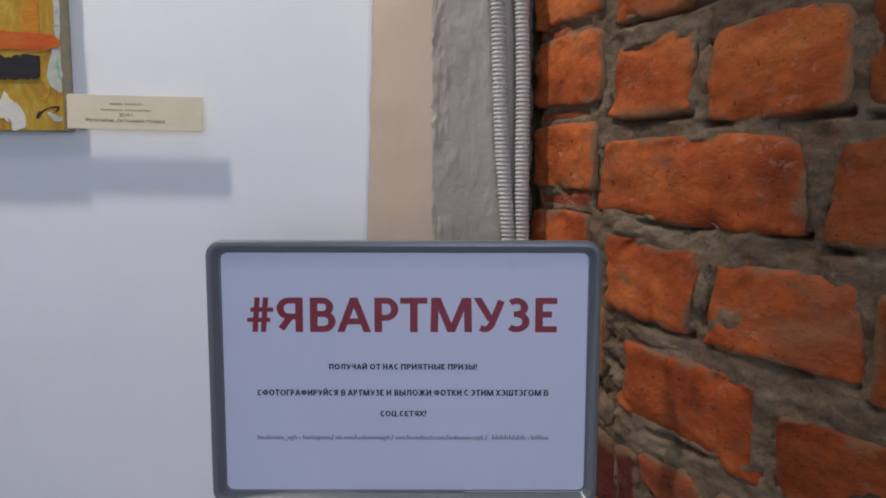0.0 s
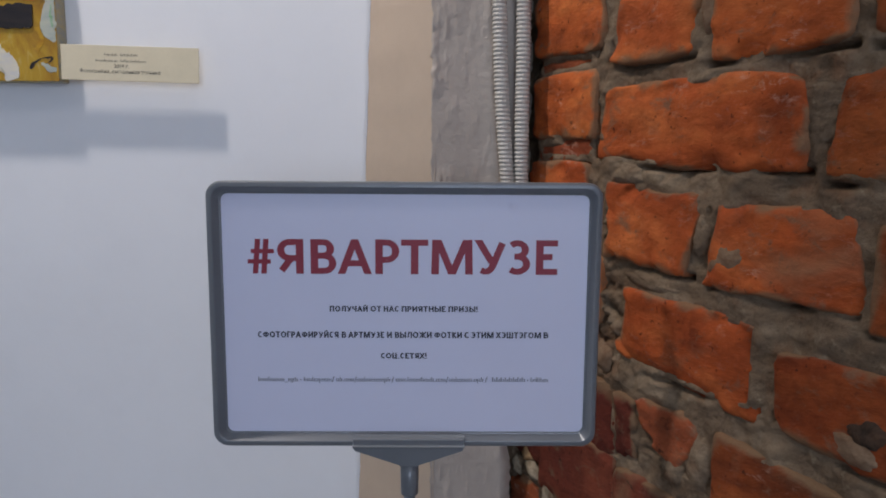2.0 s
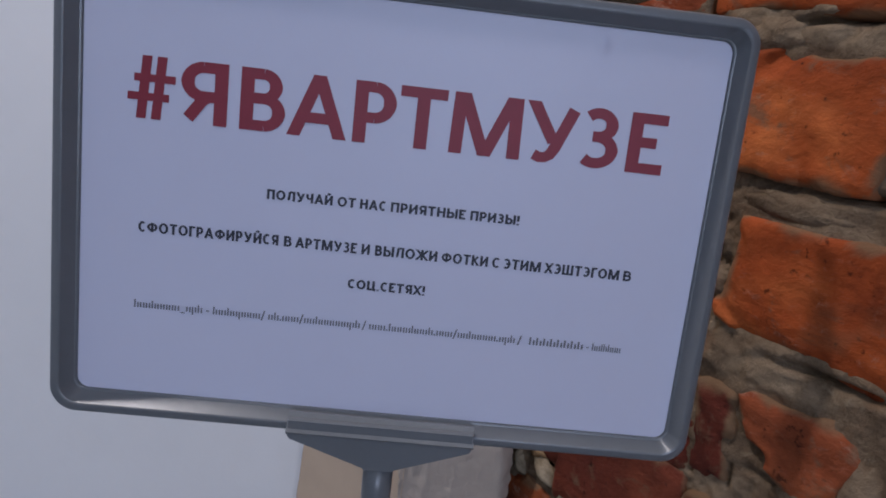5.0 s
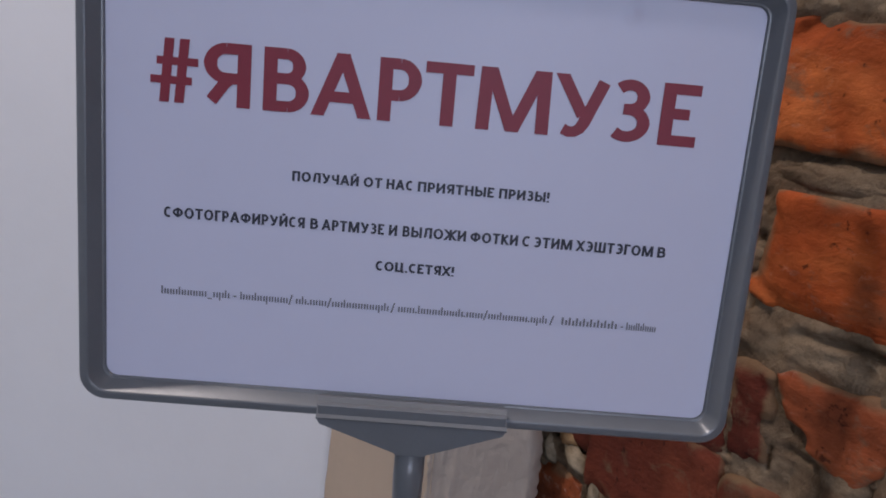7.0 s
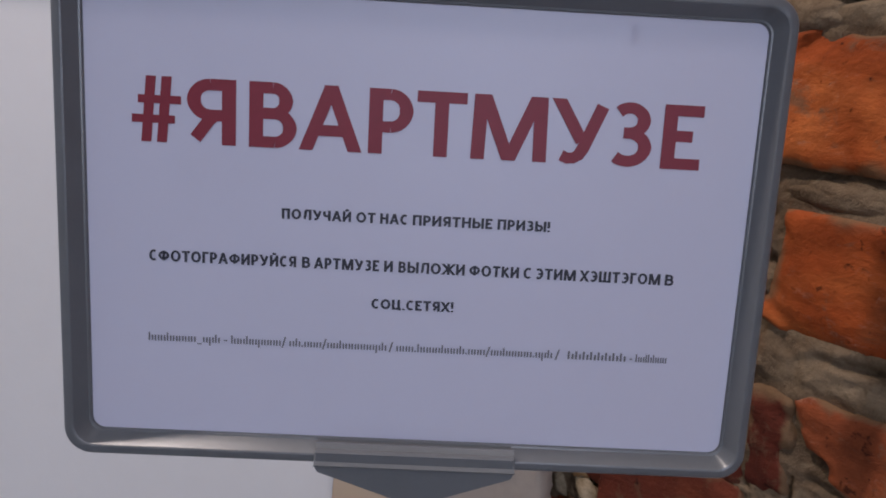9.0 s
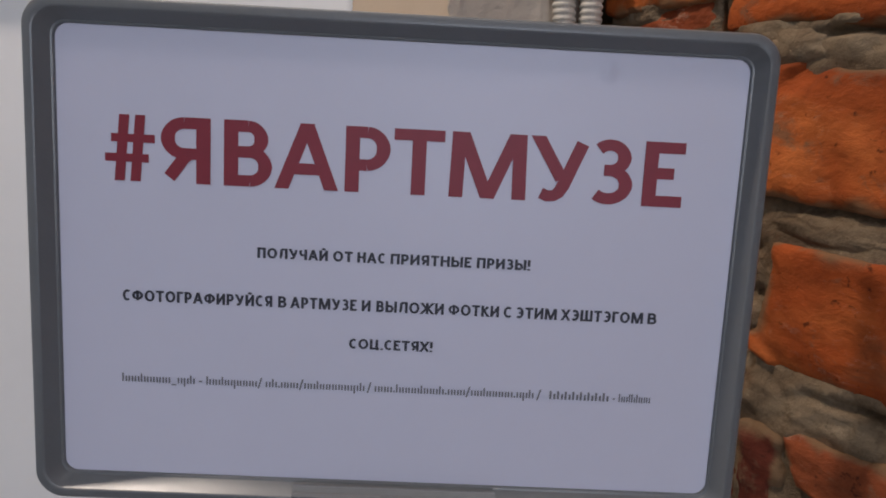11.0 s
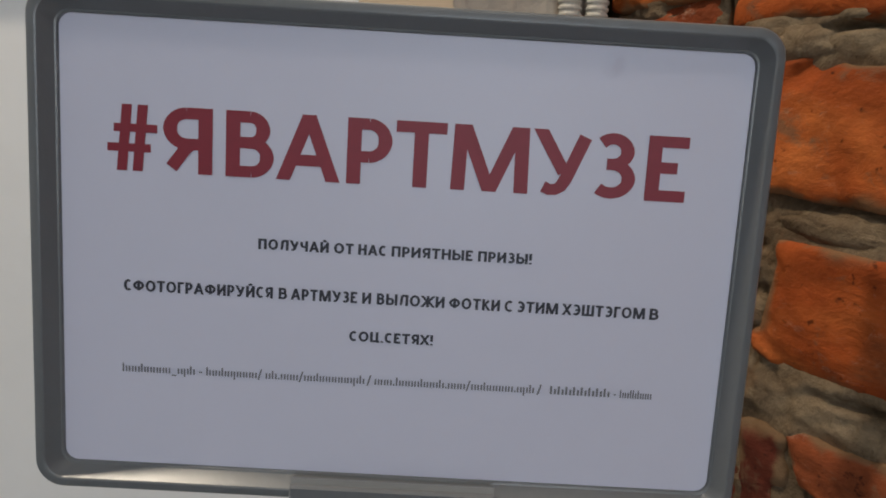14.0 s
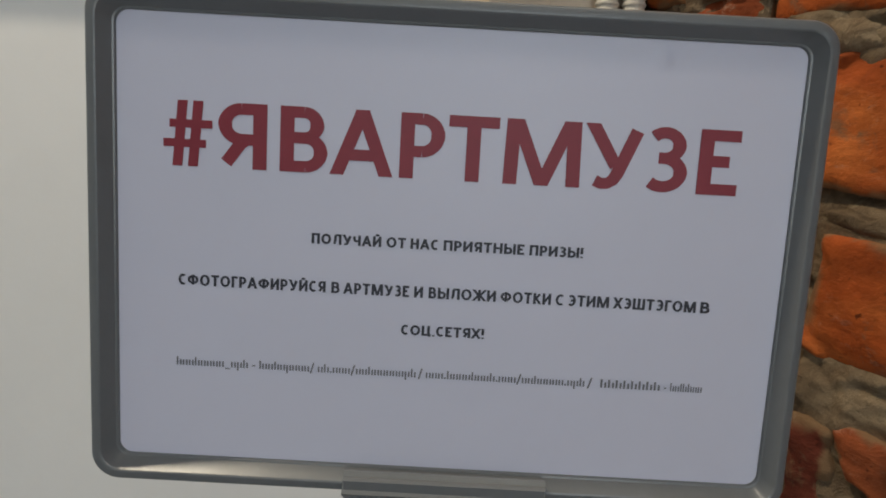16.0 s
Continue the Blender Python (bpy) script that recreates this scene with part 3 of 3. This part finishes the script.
def text_bars(pattern, x0, x1, z0, height, y, mat, parent, shift):
    """A word as plain upright bars: x low, h tall, p below the line, n narrow, - dash, _ under the line, . dot, / slant."""
    widths = [{"n": 0.5, ".": 0.45, "-": 0.8, "/": 0.8}.get(ch, 1.0) for ch in pattern]
    unit, x = (x1 - x0) / sum(widths), x0
    verts, faces = [], []
    for ch, w in zip(pattern, widths):
        a, b = x + 0.10 * unit, x + (w - 0.10) * unit
        lo, hi = {"h": (0, 1.0), "n": (0, 1.0), "p": (-0.36, 0.66), "-": (0.26, 0.42), "_": (-0.26, -0.12), ".": (0, 0.2), "/": (-0.2, 1.1)}.get(ch, (0, 0.66))
        stem = 0.27 * unit
        if ch in "xhp":
            pieces = [(a, a + stem, lo, hi), (b - stem, b, 0, 0.66)]
        else:
            pieces = [((a + b - stem) / 2, (a + b + stem) / 2, lo, hi)] if ch in "n./" else [(a, b, lo, hi)]
        lean = 0.5 * unit if ch == "/" else 0.0
        for p, q, l, h in pieces:
            n = len(verts)
            verts += [(u + shift.x + k * lean, y + shift.y, z0 + v * height) for u, v, k in ((p, l, -0.5), (q, l, -0.5), (q, h, 0.5), (p, h, 0.5))]
            faces.append((n, n + 1, n + 2, n + 3))
        x += w * unit
    me = bpy.data.meshes.new("text_bar")
    me.from_pydata(verts, [], faces)
    me.materials.append(mat)
    ob = new("text_bar", me)
    ob.parent = parent
    return ob


for pattern, x0, x1 in (("hxxhxxxx_xph", -0.1199, -0.0876), ("-", -0.0863, -0.0843), ("nxxhxpxxx/", -0.0831, -0.0581), ("xh.xxx/xxhxxxxxph", -0.0569, -0.0126), ("/", -0.0119, -0.0098),
                        ("xxx.hxxxhxxh.xxx/xxhxxxx.xph", -0.0086, 0.0630), ("/", 0.0639, 0.0662), ("hhhhhhhh", 0.0695, 0.0969), ("-", 0.0982, 0.0997), ("hxnhhxx", 0.1009, 0.1156)):
    text_bars(pattern, x0, x1, 1.1504, 0.0038, 0.49985, GREY_INK, paper, OFF)

for *words, z0 in CARD_LINES:
    for pattern, x0, x1 in words:
        text_bars(pattern, x0, x1, z0, 0.0026, -0.0002, TYPE_INK, card, Vector((0, 0)))
printed("2014 г.", 0.060, 0.0765, 0.0148, TYPE_INK, card)
printed("Фотография, смешанная техника", 0.021, 0.112, 0.0085, TYPE_INK, card)

# clip bracket, collar, pole and foot
bm = bmesh.new()
cx = 0.0030
SHIFT = -0.0018
outline = [(-0.0405, 1.1065), (0.0490, 1.1065), (0.0490, 1.0985), (0.0480, 1.0970), (0.0125, 1.0845), (0.0115, 1.0835), (-0.0025, 1.0835), (-0.0035, 1.0845), (-0.0395, 1.0970), (-0.0405, 1.0985)]
mid = Vector((0.0046, 1.096))
rings = []
for y, s in ((0.5035, 1.0), (0.4885, 1.0), (0.4868, 0.985)):
    rings.append([(mid.x + (x - mid.x) * s + OFF.x, y + OFF.y, mid.y + (z - mid.y) * (s if y > 0.487 else 0.96)) for x, z in outline])
rings = [[(x + SHIFT, y, z) for x, y, z in r] for r in rings]
loops(bm, rings)
bracket = part("clip_bracket", bm, GREY_PLASTIC, stand, "grey plastic clip bracket")
bm = bmesh.new()
lip = ((0.4856, 1.1006), (0.4862, 1.0996), (0.4935, 1.0996), (0.4935, 1.1082), (0.4922, 1.1084))
loops(bm, [[(x + OFF.x, y + OFF.y, z) for y, z in lip] for x in (-0.0424, 0.0474)])
part("clip_lip", bm, GREY_PLASTIC, bracket)


def turned(name, mat, rows, segs=24, label=""):
    bm = bmesh.new()
    loops(bm, [[(cx + OFF.x + r * math.cos(2 * math.pi * i / segs), 0.4945 + OFF.y + r * math.sin(2 * math.pi * i / segs), z) for i in range(segs)] for r, z in rows])
    ob = part(name, bm, mat, stand, label, True)
    return ob


turned("collar", GREY_PLASTIC, ((0.0066, 1.0575), (0.0072, 1.0582), (0.0074, 1.0700), (0.0074, 1.0870)))
turned("pole", POLE_MAT, ((0.0047, 0.018), (0.0047, 1.060)), label="thin light grey metal pole")
turned("base_plate", GREY_PLASTIC, ((0.140, 0.0), (0.140, 0.010), (0.134, 0.016), (0.02, 0.020), (0.0, 0.020))[:4])

# ---- white box on the brick wall ----
wbox = tagged(new("junction_box"), "white plastic box fixed on the brick wall", "box")
bm = bmesh.new()
loops(bm, [[on_brick(u, z, h) for u, z in ((0.114, 0.87), (0.34, 0.87), (0.34, 1.014), (0.119, 1.014))] for h in (-0.012, 0.016)])
bmesh.ops.bevel(bm, geom=bm.edges[:], offset=0.0015, segments=2, affect="EDGES", profile=0.5)
part("body", bm, WHITE_PLASTIC, wbox)
bm = bmesh.new()
loops(bm, [[on_brick(u, z, h) for u, z in ((0.125, 0.88), (0.33, 0.88), (0.33, 1.004), (0.129, 1.004))] for h in (0.0155, 0.0172)])
bmesh.ops.bevel(bm, geom=bm.edges[:], offset=0.0006, segments=1, affect="EDGES", profile=0.5)
part("cover", bm, WHITE_PLASTIC, wbox)


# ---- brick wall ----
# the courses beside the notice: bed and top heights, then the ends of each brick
# right-hand and lowest bricks take the copy with shade in its colour
COURSES = ((1.402, 1.467, SHADED_BRICK, ((0.345, 0.462),)), (1.229, 1.291, SHADED_BRICK, ((0.355, 0.465),)),
           (1.068, 1.116, SHADED_BRICK, ((0.376, 0.480),)),
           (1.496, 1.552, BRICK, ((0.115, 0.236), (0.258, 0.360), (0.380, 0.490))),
           (0.985, 1.046, SHADED_BRICK, ((0.262, 0.390),)), (0.900, 0.965, SHADED_BRICK, ((0.210, 0.330),)))
BRICKS = [(((u0, z0), (u1, z0), (u1, z1), (u0, z1)), mat, 1.0, 0.0) for z0, z1, mat, ends in COURSES for u0, u1 in ends]
BRICKS += [(((u0, z0), (u1, z0), (u1, z1), (u0, z1)), BRICK, 0.8, 0.002) for u0, u1, z0, z1 in
           ((-0.014, 0.090, 1.511, 1.570), (-0.010, 0.091, 1.433, 1.494), (-0.012, 0.083, 1.352, 1.411), (-0.012, 0.074, 1.269, 1.326), (-0.004, 0.100, 1.180, 1.240))]
# leaning and wedge-shaped bricks: lower corners, then upper ones from the far end back
BRICKS += [(((0.087, 1.333), (0.300, 1.3235), (0.300, 1.3870), (0.104, 1.3935)), BRICK, 1.2, 0.001), (((0.107, 1.415), (0.199, 1.413), (0.200, 1.472), (0.112, 1.475)), BRICK, 1.2, 0.0),
           (((0.2175, 1.407), (0.3255, 1.404), (0.325, 1.467), (0.2245, 1.466)), BRICK, 1.0, 0.001), (((0.318, 1.324), (0.452, 1.315), (0.452, 1.385), (0.3215, 1.3855)), SHADED_BRICK, 1.0, 0.0)]
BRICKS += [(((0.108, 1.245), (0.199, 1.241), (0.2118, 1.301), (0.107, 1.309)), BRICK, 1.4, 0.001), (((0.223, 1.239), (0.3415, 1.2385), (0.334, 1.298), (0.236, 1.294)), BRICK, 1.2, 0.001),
           (((0.126, 1.1593), (0.276, 1.144), (0.268, 1.212), (0.138, 1.219)), BRICK, 1.1, 0.001), (((0.296, 1.148), (0.430, 1.135), (0.430, 1.205), (0.293, 1.1996)), SHADED_BRICK, 1.2, 0.0)]
BRICKS += [(((0.1650, 1.094), (0.2050, 1.080), (0.226, 1.129), (0.161, 1.1205)), PALE_BRICK, 1.8, 0.001), (((0.242, 1.067), (0.355, 1.062), (0.345, 1.116), (0.245, 1.124)), SHADED_BRICK, 1.0, 0.0)]
BRICKS += [(((u0, z0), (u1, z0), (u1, z1), (u0, z1)), mat, rough, proud) for u0, u1, z0, z1, mat, rough, proud in
           ((0.018, 0.126, 1.061, 1.124, RED_BRICK, 0.8, 0.001), (0.1300, 0.1520, 1.066, 1.122, RED_BRICK, 1.2, 0.001), (0.018, 0.127, 0.981, 1.059, RED_BRICK, 0.8, 0.002),
            (0.130, 0.244, 0.984, 1.052, RED_BRICK, 0.8, 0.001), (-0.040, 0.014, 0.918, 0.978, PALE_BRICK, 1.5, 0.001), (-0.034, 0.015, 1.006, 1.062, RED_BRICK, 1.2, -0.001), (0.040, 0.190, 0.900, 0.966, RED_BRICK, 1.0, 0.0))]


# broken brick showing between the header ends beside the conduits
BRICKS += [(((-0.008, z0), (0.080, z0), (0.080, z1), (-0.008, z1)), PALE_BRICK, 0.9, -0.0045) for z0, z1 in ((1.412, 1.431), (1.330, 1.350), (1.494, 1.511))]


RECTS = [((q[0][0] + q[3][0]) / 2, (q[1][0] + q[2][0]) / 2, (q[0][1] + q[1][1]) / 2, (q[2][1] + q[3][1]) / 2) for q, *_ in BRICKS]


def mortar_place(u, z):
    h = -0.0035 + 0.0044 * fbm(u, 0.0, z, 26, 4) + 0.0019 * fbm(u * 0.7, 3.0, z, 110, 4)
    # open gap behind the conduits
    h -= 0.02 * min(1.0, max(0.0, (-0.010 - u) / 0.006)) * min(1.0, max(0.0, (z - 1.06) / 0.03))
    # rubble-filled hollow beside the broken headers
    hollow = max(0.0, 1 - abs(u - 0.108) / 0.026) * max(0.0, 1 - abs(z - 1.185) / 0.07)
    h += min(1.0, 1.6 * hollow) * (0.012 * fbm(u, 29.0, z, 75, 4) - 0.003)
    # open cracks along the undersides and ends of some bricks
    if -0.05 < u < 0.45:
        open_bed = fbm(u, 11.0, z * 0.25, 13, 2) + 0.10
        for u0, u1, z0, z1 in RECTS:
            if u0 - 0.006 < u < u1 + 0.006 and z0 - 0.010 < z < z1 + 0.010:
                inside = min(u - u0, u1 - u, z - z0, z1 - z)
                if inside > 0.002:
                    h = min(h, -0.0015 - 0.9 * (inside - 0.002))
                d = abs(z - (z0 - 0.0045))
                if d < 0.0034 and open_bed > 0:
                    h -= min(0.014, 0.05 * open_bed) * (1 - d / 0.0034)
                e = min(abs(u - u0 + 0.005), abs(u - u1 - 0.005))
                side = fbm(u * 0.3, 17.0, z, 24, 3) - 0.24
                if e < 0.003 and side > 0 and z0 < z < z1:
                    h -= min(0.010, 0.05 * side) * (1 - e / 0.003)
    return on_brick(u, z, max(-0.026, h))


bm = bmesh.new()
prism(bm, P0 + D * -0.005 - NRM * 0.03, END - NRM * 0.03, -NRM * 0.22, 0, H)
wall_brick = tagged(part("wall_brick", bm, MORTAR), "old exposed orange brick wall with rough grey mortar", "wall", kind="structure")
ob = new("mortar", grid_mesh(steps(-0.055, 0.0019, 0.40, 0.02, 0.95), steps(0.0, 0.03, 0.88, 0.0019, 1.58, 0.03, H), mortar_place))
ob.data.materials.append(MORTAR)
ob.data.polygons.foreach_set("use_smooth", [True] * len(ob.data.polygons))
ob.parent = wall_brick


def brick(quad, mat=BRICK, rough=1.0, proud=0.0, n=44, m=24):
    """One weathered brick between four corners: uneven outline, worn arrises and a lumpy face."""
    seed = random.random() * 50
    a0, a1, a2, a3 = [Vector(p) for p in quad]
    hw, hh = ((a1 - a0).length + (a2 - a3).length) / 4 + 0.0045, ((a3 - a0).length + (a2 - a1).length) / 4 + 0.0040
    gu, gz = hw / (hw - 0.0045), hh / (hh - 0.0040)
    tilt_u, tilt_z = random.uniform(-0.03, 0.03), random.uniform(-0.06, 0.06)
    corner = [random.uniform(0.02, 0.12) for _ in range(4)]
    verts, faces, rims = [], [], []
    for j in range(m + 1):
        for i in range(n + 1):
            s, t = 2 * i / n - 1, 2 * j / m - 1
            s, t = math.copysign(1 - (1 - abs(s)) ** 1.3, s), math.copysign(1 - (1 - abs(t)) ** 1.3, t)
            q = corner[(s > 0) * 2 + (t > 0)]
            sx, tz = s * (1 - q * abs(t) ** 6), t * (1 - q * abs(s) ** 8)
            f, g = (1 + sx * gu) / 2, (1 + tz * gz) / 2
            u, z = a0.lerp(a1, f).lerp(a3.lerp(a2, f), g)
            a = 0.0034 * rough * fbm(u, seed, z, 17, 2) + 0.0010 * rough * fbm(u, seed + 9, z, 75, 3)
            b = 0.0034 * rough * fbm(u, seed + 20, z, 17, 2) + 0.0010 * rough * fbm(u, seed + 31, z, 75, 3)
            edge = min((1 - abs(s)) * hw, (1 - abs(t)) * hh)
            h = proud + 0.0016 * rough * fbm(u, seed + 3, z, 16, 3) + 0.0008 * rough * fbm(u * 0.6, seed + 5, z, 90, 4) + tilt_u * sx * hw + tilt_z * tz * hh
            worn = 0.0012 + 0.0026 * max(0.0, 0.4 + fbm(u, seed + 50, z, 28, 2))
            h -= 0.0042 * math.exp(-edge / worn)
            chip = fbm(u, seed + 40, z, 30, 2)
            if chip > 0.12 and edge < 0.018:
                h -= min(0.0050, 0.018 * (chip - 0.12)) * rough * (1 - edge / 0.018)
            if i in (0, n) or j in (0, m):
                h = -0.026
            verts.append(on_brick(u + a, z + b, h))
            reach = 0.0012 + 0.011 * max(0.0, fbm(u, seed + 60, z, 30, 5) + 0.06)
            rims.append(min(0.8, max(0.0, 1.5 - 1.2 * edge / reach)))
    for j in range(m):
        for i in range(n):
            k = j * (n + 1) + i
            faces.append((k, k + 1, k + n + 2, k + n + 1))
    me = bpy.data.meshes.new("brick")
    me.from_pydata(verts, [], faces)
    me.attributes.new("smeared", "FLOAT", "POINT").data.foreach_set("value", rims)
    me.materials.append(mat)
    me.polygons.foreach_set("use_smooth", [True] * len(me.polygons))
    ob = new("brick", me)
    ob.parent = wall_brick
    return ob


random.seed(7)
for quad, mat, rough, proud in BRICKS:
    brick(quad, mat, rough, proud)


def smear(name, u, z, ru, rz, turn, top, mat, foot=-0.004):
    """A lump or smear on the wall with an uneven outline, standing out by top in the middle."""
    seed = random.random() * 50
    rings, segs = 9, 40
    bm = bmesh.new()
    rows = []
    for k in range(1, rings + 1):
        row = []
        for i in range(segs):
            a = 2 * math.pi * i / segs
            r = k / rings * (1 + 0.30 * fbm(math.cos(a), seed, math.sin(a), 1.3, 5))
            du, dz = r * ru * math.cos(a), r * rz * math.sin(a)
            du, dz = du * math.cos(turn) - dz * math.sin(turn), du * math.sin(turn) + dz * math.cos(turn)
            fall = max(0.0, 1 - (k / rings) ** 3)
            row.append(on_brick(u + du, z + dz, foot + (top - foot) * fall + 0.0014 * fall * fbm(u + du, seed + 7, z + dz, 90, 4)))
        rows.append(row)
    loops(bm, rows, cap1=False)
    part(name, bm, mat, wall_brick, smooth=True)


smear("mortar_smear", 0.244, 1.259, 0.021, 0.017, 0.4, 0.0030, BROWN_CRUMB)
smear("soot_stain", 0.357, 1.166, 0.018, 0.012, 0.2, 0.0026, SOOT)
smear("mortar_smear", 0.350, 1.152, 0.022, 0.011, -0.3, 0.0024, BROWN_CRUMB)
smear("mortar_lump", 0.202, 1.078, 0.016, 0.013, 0.5, 0.0026, MORTAR)
smear("mortar_lump", 0.226, 1.092, 0.012, 0.024, -0.1, 0.0016, MORTAR)
smear("mortar_crumb", -0.001, 0.994, 0.017, 0.007, -0.5, 0.0050, CREAM_CRUMB)
smear("mortar_crumb", -0.012, 1.008, 0.009, 0.011, 0.3, 0.0030, OCHRE_CRUMB)
smear("mortar_crumb", 0.026, 0.972, 0.0075, 0.022, 0.1, 0.0012, CREAM_CRUMB)
smear("mortar_crumb", -0.031, 0.987, 0.008, 0.012, 0.3, 0.0040, CREAM_CRUMB)
smear("mortar_crumb", 0.108, 1.150, 0.010, 0.016, 0.2, 0.0020, BROWN_CRUMB)
smear("mortar_lump", 0.165, 1.228, 0.032, 0.008, -0.12, 0.0004, MORTAR)
smear("mortar_lump", 0.131, 1.318, 0.020, 0.010, 0.0, 0.0010, MORTAR)
smear("mortar_smear", 0.215, 1.440, 0.010, 0.020, 0.1, 0.0026, BROWN_CRUMB)
smear("mortar_lump", 0.217, 1.272, 0.008, 0.018, -0.1, 0.0010, MORTAR)
# the rest of the wall, course on course
for k in range(38):
    z0 = 0.012 + 0.0845 * k
    near = 0.86 < z0 < 1.56
    u = 0.485 + random.uniform(-0.01, 0.02) if near else random.uniform(-0.06, 0.0)
    while u < 0.93:
        length = random.choice((0.115, 0.115, 0.235))
        u0, u1, z1 = max(-0.008, u), min(0.948, u + length), min(H - 0.002, z0 + 0.064)
        brick(((u0, z0), (u1, z0), (u1, z1), (u0, z1)), n=6, m=4)
        u += length + 0.018
